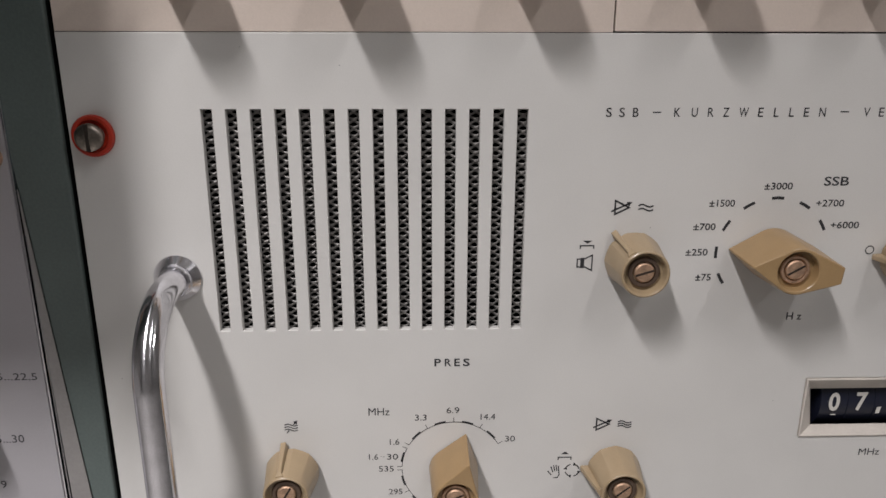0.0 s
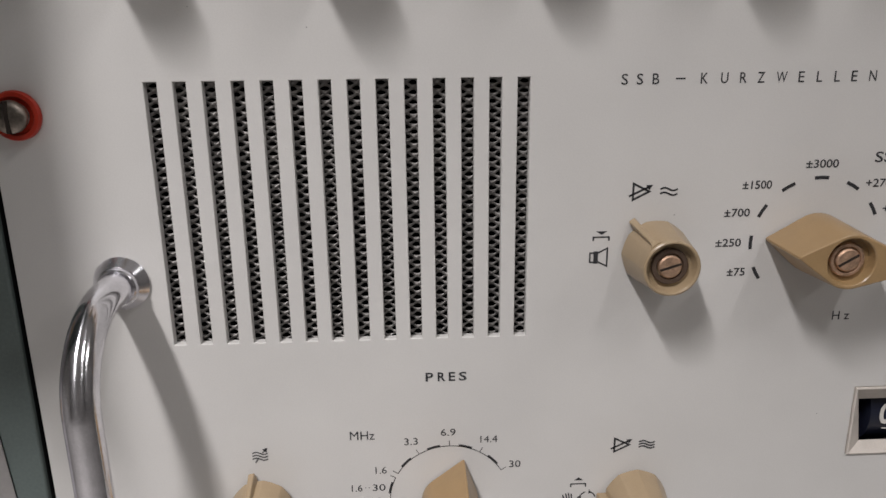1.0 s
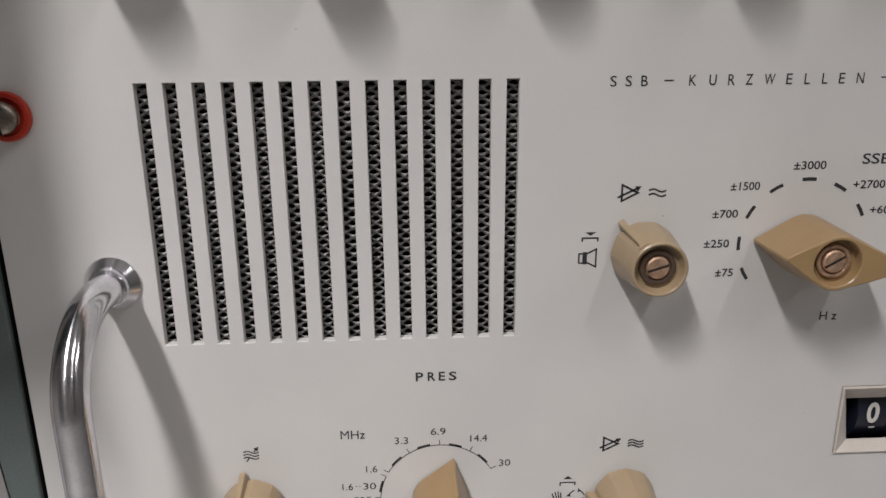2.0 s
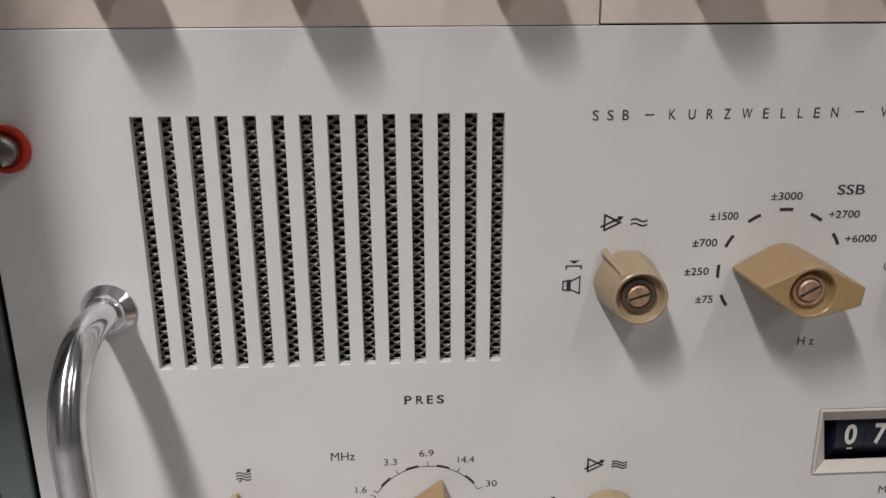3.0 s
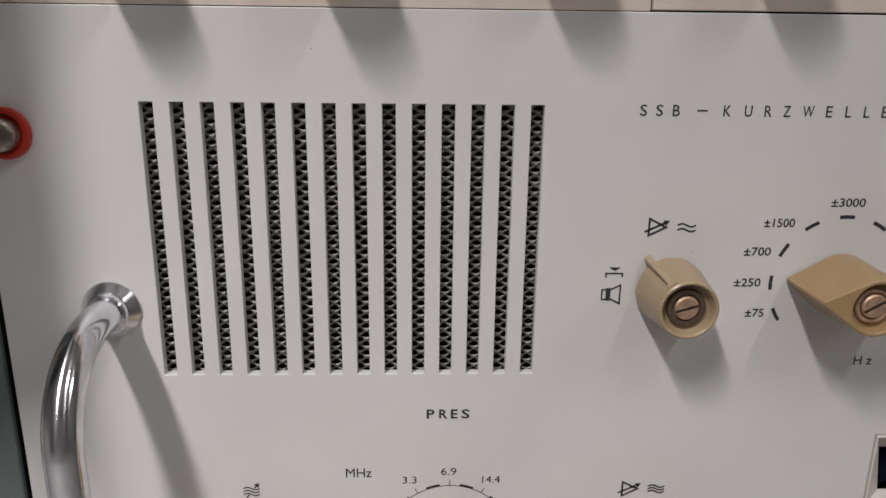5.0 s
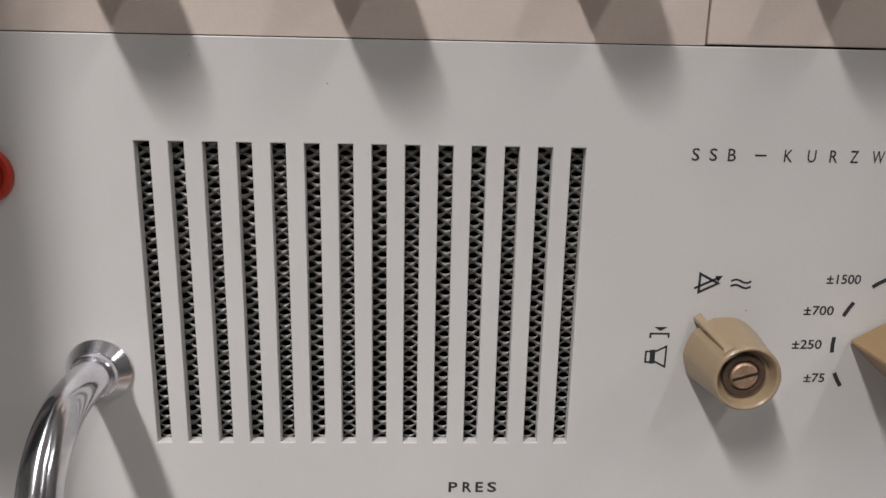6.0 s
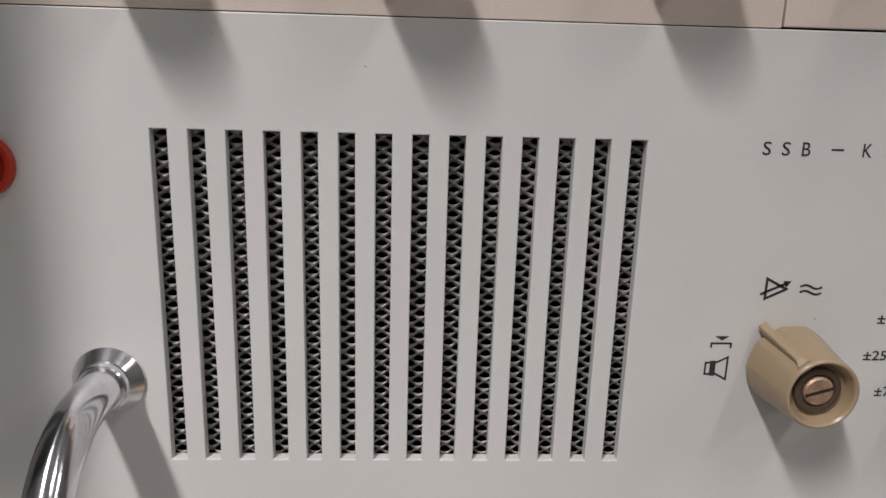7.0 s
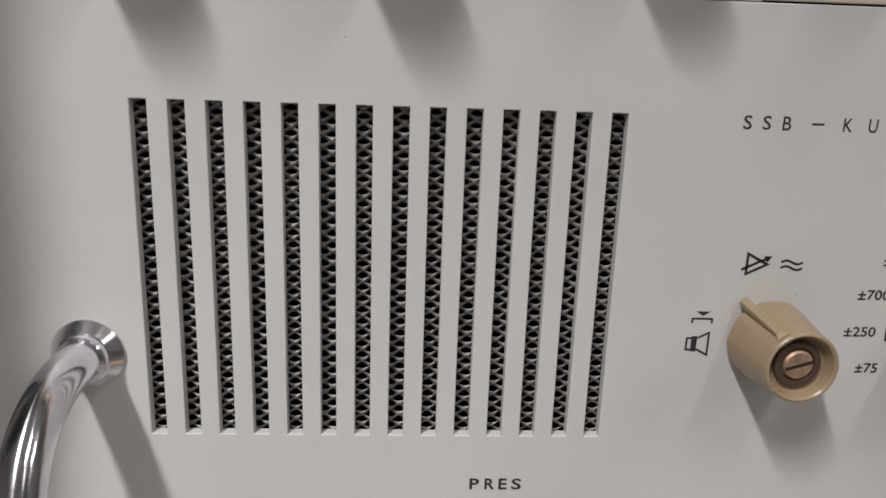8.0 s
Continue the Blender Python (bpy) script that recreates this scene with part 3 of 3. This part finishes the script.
for x0, x1, z0, z1, y in ((wx0 + g, wx1 - g, wz0 + g, wz1 - g, -0.0008), (wx0 + 0.0008, wx1 - 0.0008, wz0 + 0.0008, wz1 - 0.0008, -0.0010), (ix0, ix1, iz0, iz1, dep), (ix0, ix1, iz0, iz1, dep + 0.0006),
                          (wx0 + g, wx1 - g, wz0 + g, wz1 - g, dep + 0.0006)):
    lean = slant if x0 == ix0 else 0.0
    loops.append([bm.verts.new(c) for c in ((x0 + lean, y, z0), (x1, y, z0), (x1, y, z1), (x0, y, z1))])
loops.append(loops[0])
for a, b in zip(loops, loops[1:]):
    for k in range(4):
        bm.faces.new((a[k], a[(k + 1) % 4], b[(k + 1) % 4], b[k]))
part("bezel", bm, BEZEL, counter, "aged ivory bevelled frame")
for i in range(7):
    cx = ix0 + 0.0155 + i * 0.0147
    if cx + 0.007 > ix1 - 0.001:
        break
    drum = lathe([(0, -0.00725), (0.0201, -0.00725), (0.0203, -0.0071), (0.0203, 0.0071), (0.0201, 0.00725), (0, 0.00725)], 64)
    drum.transform(Matrix.Translation((cx, dep + 0.0225, (iz0 + iz1) / 2)) @ Matrix.Rotation(radians(90), 4, "Z"))
    part("digit_drum", drum, DRUM, counter, "", True)
part("counter_backing", box(ix0 - 0.002, ix1 + 0.002, dep + 0.020, dep + 0.022, iz0 - 0.004, iz1 + 0.004), BLACK, counter)
dy = dep + 0.00195
part("digit", lettering([("0", 314.7, 320.7, -52.6, -41.6)], dy, 0.03), DIGIT, counter, "ivory digit 0")
part("digit", lettering([("7", 329.2, 335.4, -52.6, -41.6)], dy, 0.03), DIGIT, counter, "ivory digit 7")
part("decimal_comma", filled([(341.2, -50.6), (343.6, -50.2), (343.0, -54.2), (340.8, -54.4)], dy), DIGIT, counter, "ivory decimal comma")
part("digit_tick", filled([(316.6, -54.9), (319.4, -54.9), (319.4, -54.3), (316.6, -54.3)], dy), DIGIT, counter)


# ---- the units above the receiver ----
def upper_unit(x0, x1, label, knob_xs, gap):
    root = empty("instrument_unit", (x0 + x1) / 2, 0, TOP + 0.0005)
    tagged(root, label, "instrument unit", "cream units above the receiver")
    inv = root.matrix_basis.inverted()
    z0, z1 = TOP + gap, TOP + 0.165
    bm = box(x0, x1, 0.0004, 0.0034, z0, z1, gap * 0.6)
    bm.transform(inv)
    part("front_panel", bm, PAINT_CREAM, root, "cream painted metal front")
    bm = box(x0 + 0.003, x1 - 0.003, 0.0038, 0.36, z0, z1 - 0.002)
    bm.transform(inv)
    part("housing", bm, BLACK, root)
    for kx, kz, length in knob_xs:
        f = -length
        bm = lathe([(0, -0.0006), (0.0122, -0.0006), (0.0126, -0.0014), (0.0112, f + 0.001), (0.0104, f), (0, f)], 48)
        part("knob", bm, TAN, root, "tan plastic knob", True, inv @ pose(kx, 0, Z0 + kz))


upper_unit(PX0, 0.1843, "cream instrument unit with a row of tan knobs", [(-0.0025, 0.172, 0.0315), (0.0700, 0.172, 0.0315), (0.1468, 0.173, 0.028)], 0.0003)
upper_unit(0.1851, PX1, "cream instrument unit beside another of its kind", [(0.222, 0.176, 0.030), (0.296, 0.176, 0.030)], 0.0007)

# ---- the neighbouring instrument ----
neighbour = empty("neighbouring_instrument", -0.30, 0.2, 0)
tagged(neighbour, "off-white neighbouring instrument with printed ranges and chrome edge", "instrument")
NINV = neighbour.matrix_basis.inverted()


def neighbour_part(name, bm, mat, label="", smooth=False):
    bm.transform(NINV)
    return part(name, bm, mat, neighbour, label, smooth)


def slanted_plate(z0, z1, left, edges, y0, y1):
    """A plate whose left edge stands upright (or follows left) and whose right edge runs between the two places in edges."""
    bm = bmesh.new()
    front = [(left[0], z0), (edges[0], z0), (edges[1], z1), (left[1], z1)]
    a = [bm.verts.new((x, y0, z)) for x, z in front]
    b = [bm.verts.new((x, y1, z)) for x, z in front]
    bm.faces.new(a)
    bm.faces.new(b[::-1])
    for k in range(4):
        bm.faces.new((a[k], b[k], b[(k + 1) % 4], a[(k + 1) % 4]))
    bmesh.ops.recalc_face_normals(bm, faces=bm.faces)
    bmesh.ops.bevel(bm, geom=bm.edges[:], offset=0.0003, segments=2, profile=0.5, affect="EDGES")
    return bm


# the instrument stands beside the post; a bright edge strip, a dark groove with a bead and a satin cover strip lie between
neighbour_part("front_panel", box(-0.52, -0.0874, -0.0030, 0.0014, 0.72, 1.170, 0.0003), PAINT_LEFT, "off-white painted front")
neighbour_part("cabinet", box(-0.52, -0.0950, 0.0040, 0.42, 0.0, 1.172), PAINT_GREEN, "grey-green painted cabinet")
# the plate's black colour supplies the darkness of the gap
neighbour_part("gap_backing", box(-0.0948, -0.0702, 0.0018, 0.0030, 0.72, 0.848), BLACK, "black backing plate standing in for the dark gap")
neighbour_part("edge_strip", box(-0.0872, -0.0862, -0.0026, 0.0014, 0.72, 1.170, 0.0003), CHROME, "bright metal edge strip")
neighbour_part("bead", slanted_plate(0.72, 1.050, (-0.0850, -0.0853), (-0.0840, -0.0849), -0.0024, 0.0014), CHROME, "thin bright bead in the groove")
neighbour_part("cover_strip", slanted_plate(0.850, 1.072, (-0.0832, -0.0858), (-0.0697, -0.0853), -0.0022, -0.0017), STRIP, "grimy satin metal cover strip")
neighbour_part("inscription", lettering([("15...22,5", -112.7, -90.7, -24.4, -20.0)], -0.0030 - PROUD), INK, "black printed range 15...22,5")
neighbour_part("inscription", lettering([("5...30", -116.4, -102.4, -58.7, -54.3)], -0.0030 - PROUD), INK, "black printed range ending in 30")
neighbour_part("inscription", lettering([("9", -118.4, -115.5, -85.2, -80.8)], -0.0030 - PROUD), INK, "black printed figure 9")
bm = lathe([(0, -0.0029), (0.0055, -0.0029), (0.0055, -0.0060), (0.0046, -0.0074), (0, -0.0076)], 32, None, -0.0945, Z0 + 0.087)
neighbour_part("screw", bm, COPPER, "brownish screw head", True)

# two knobs further along the neighbouring front; their shadows reach its edge
for kx, kz in ((-0.1140, 0.068), (-0.1300, -0.042)):
    bm = lathe([(0, -0.0031), (0.0118, -0.0031), (0.0122, -0.0040), (0.0104, -0.0270), (0.0096, -0.0280), (0, -0.0280)], 40, None, kx, Z0 + kz)
    neighbour_part("knob", bm, TAN, "tan plastic knob", True)

# ---- added, unseen: deeper cabinet atop the neighbouring instrument, flap hanging to shade panel's left ----
upper = empty("shading_cabinet", -0.32, 0.1, 1.174)
tagged(upper, "added unseen cabinet with a hanging flap, shading the receiver's left margin", "cabinet")
part("body", box(-0.20, 0.2510, -0.176, -0.103, 0.0, 0.55, 0.003), PAINT_GREEN, upper)
part("rear_body", box(-0.20, 0.2350, -0.1025, 0.32, 0.0, 0.55, 0.003), PAINT_GREEN, upper)
part("flap", box(-0.20, 0.2510, -0.192, -0.1775, -0.085, 0.548, 0.003), PAINT_GREEN, upper)
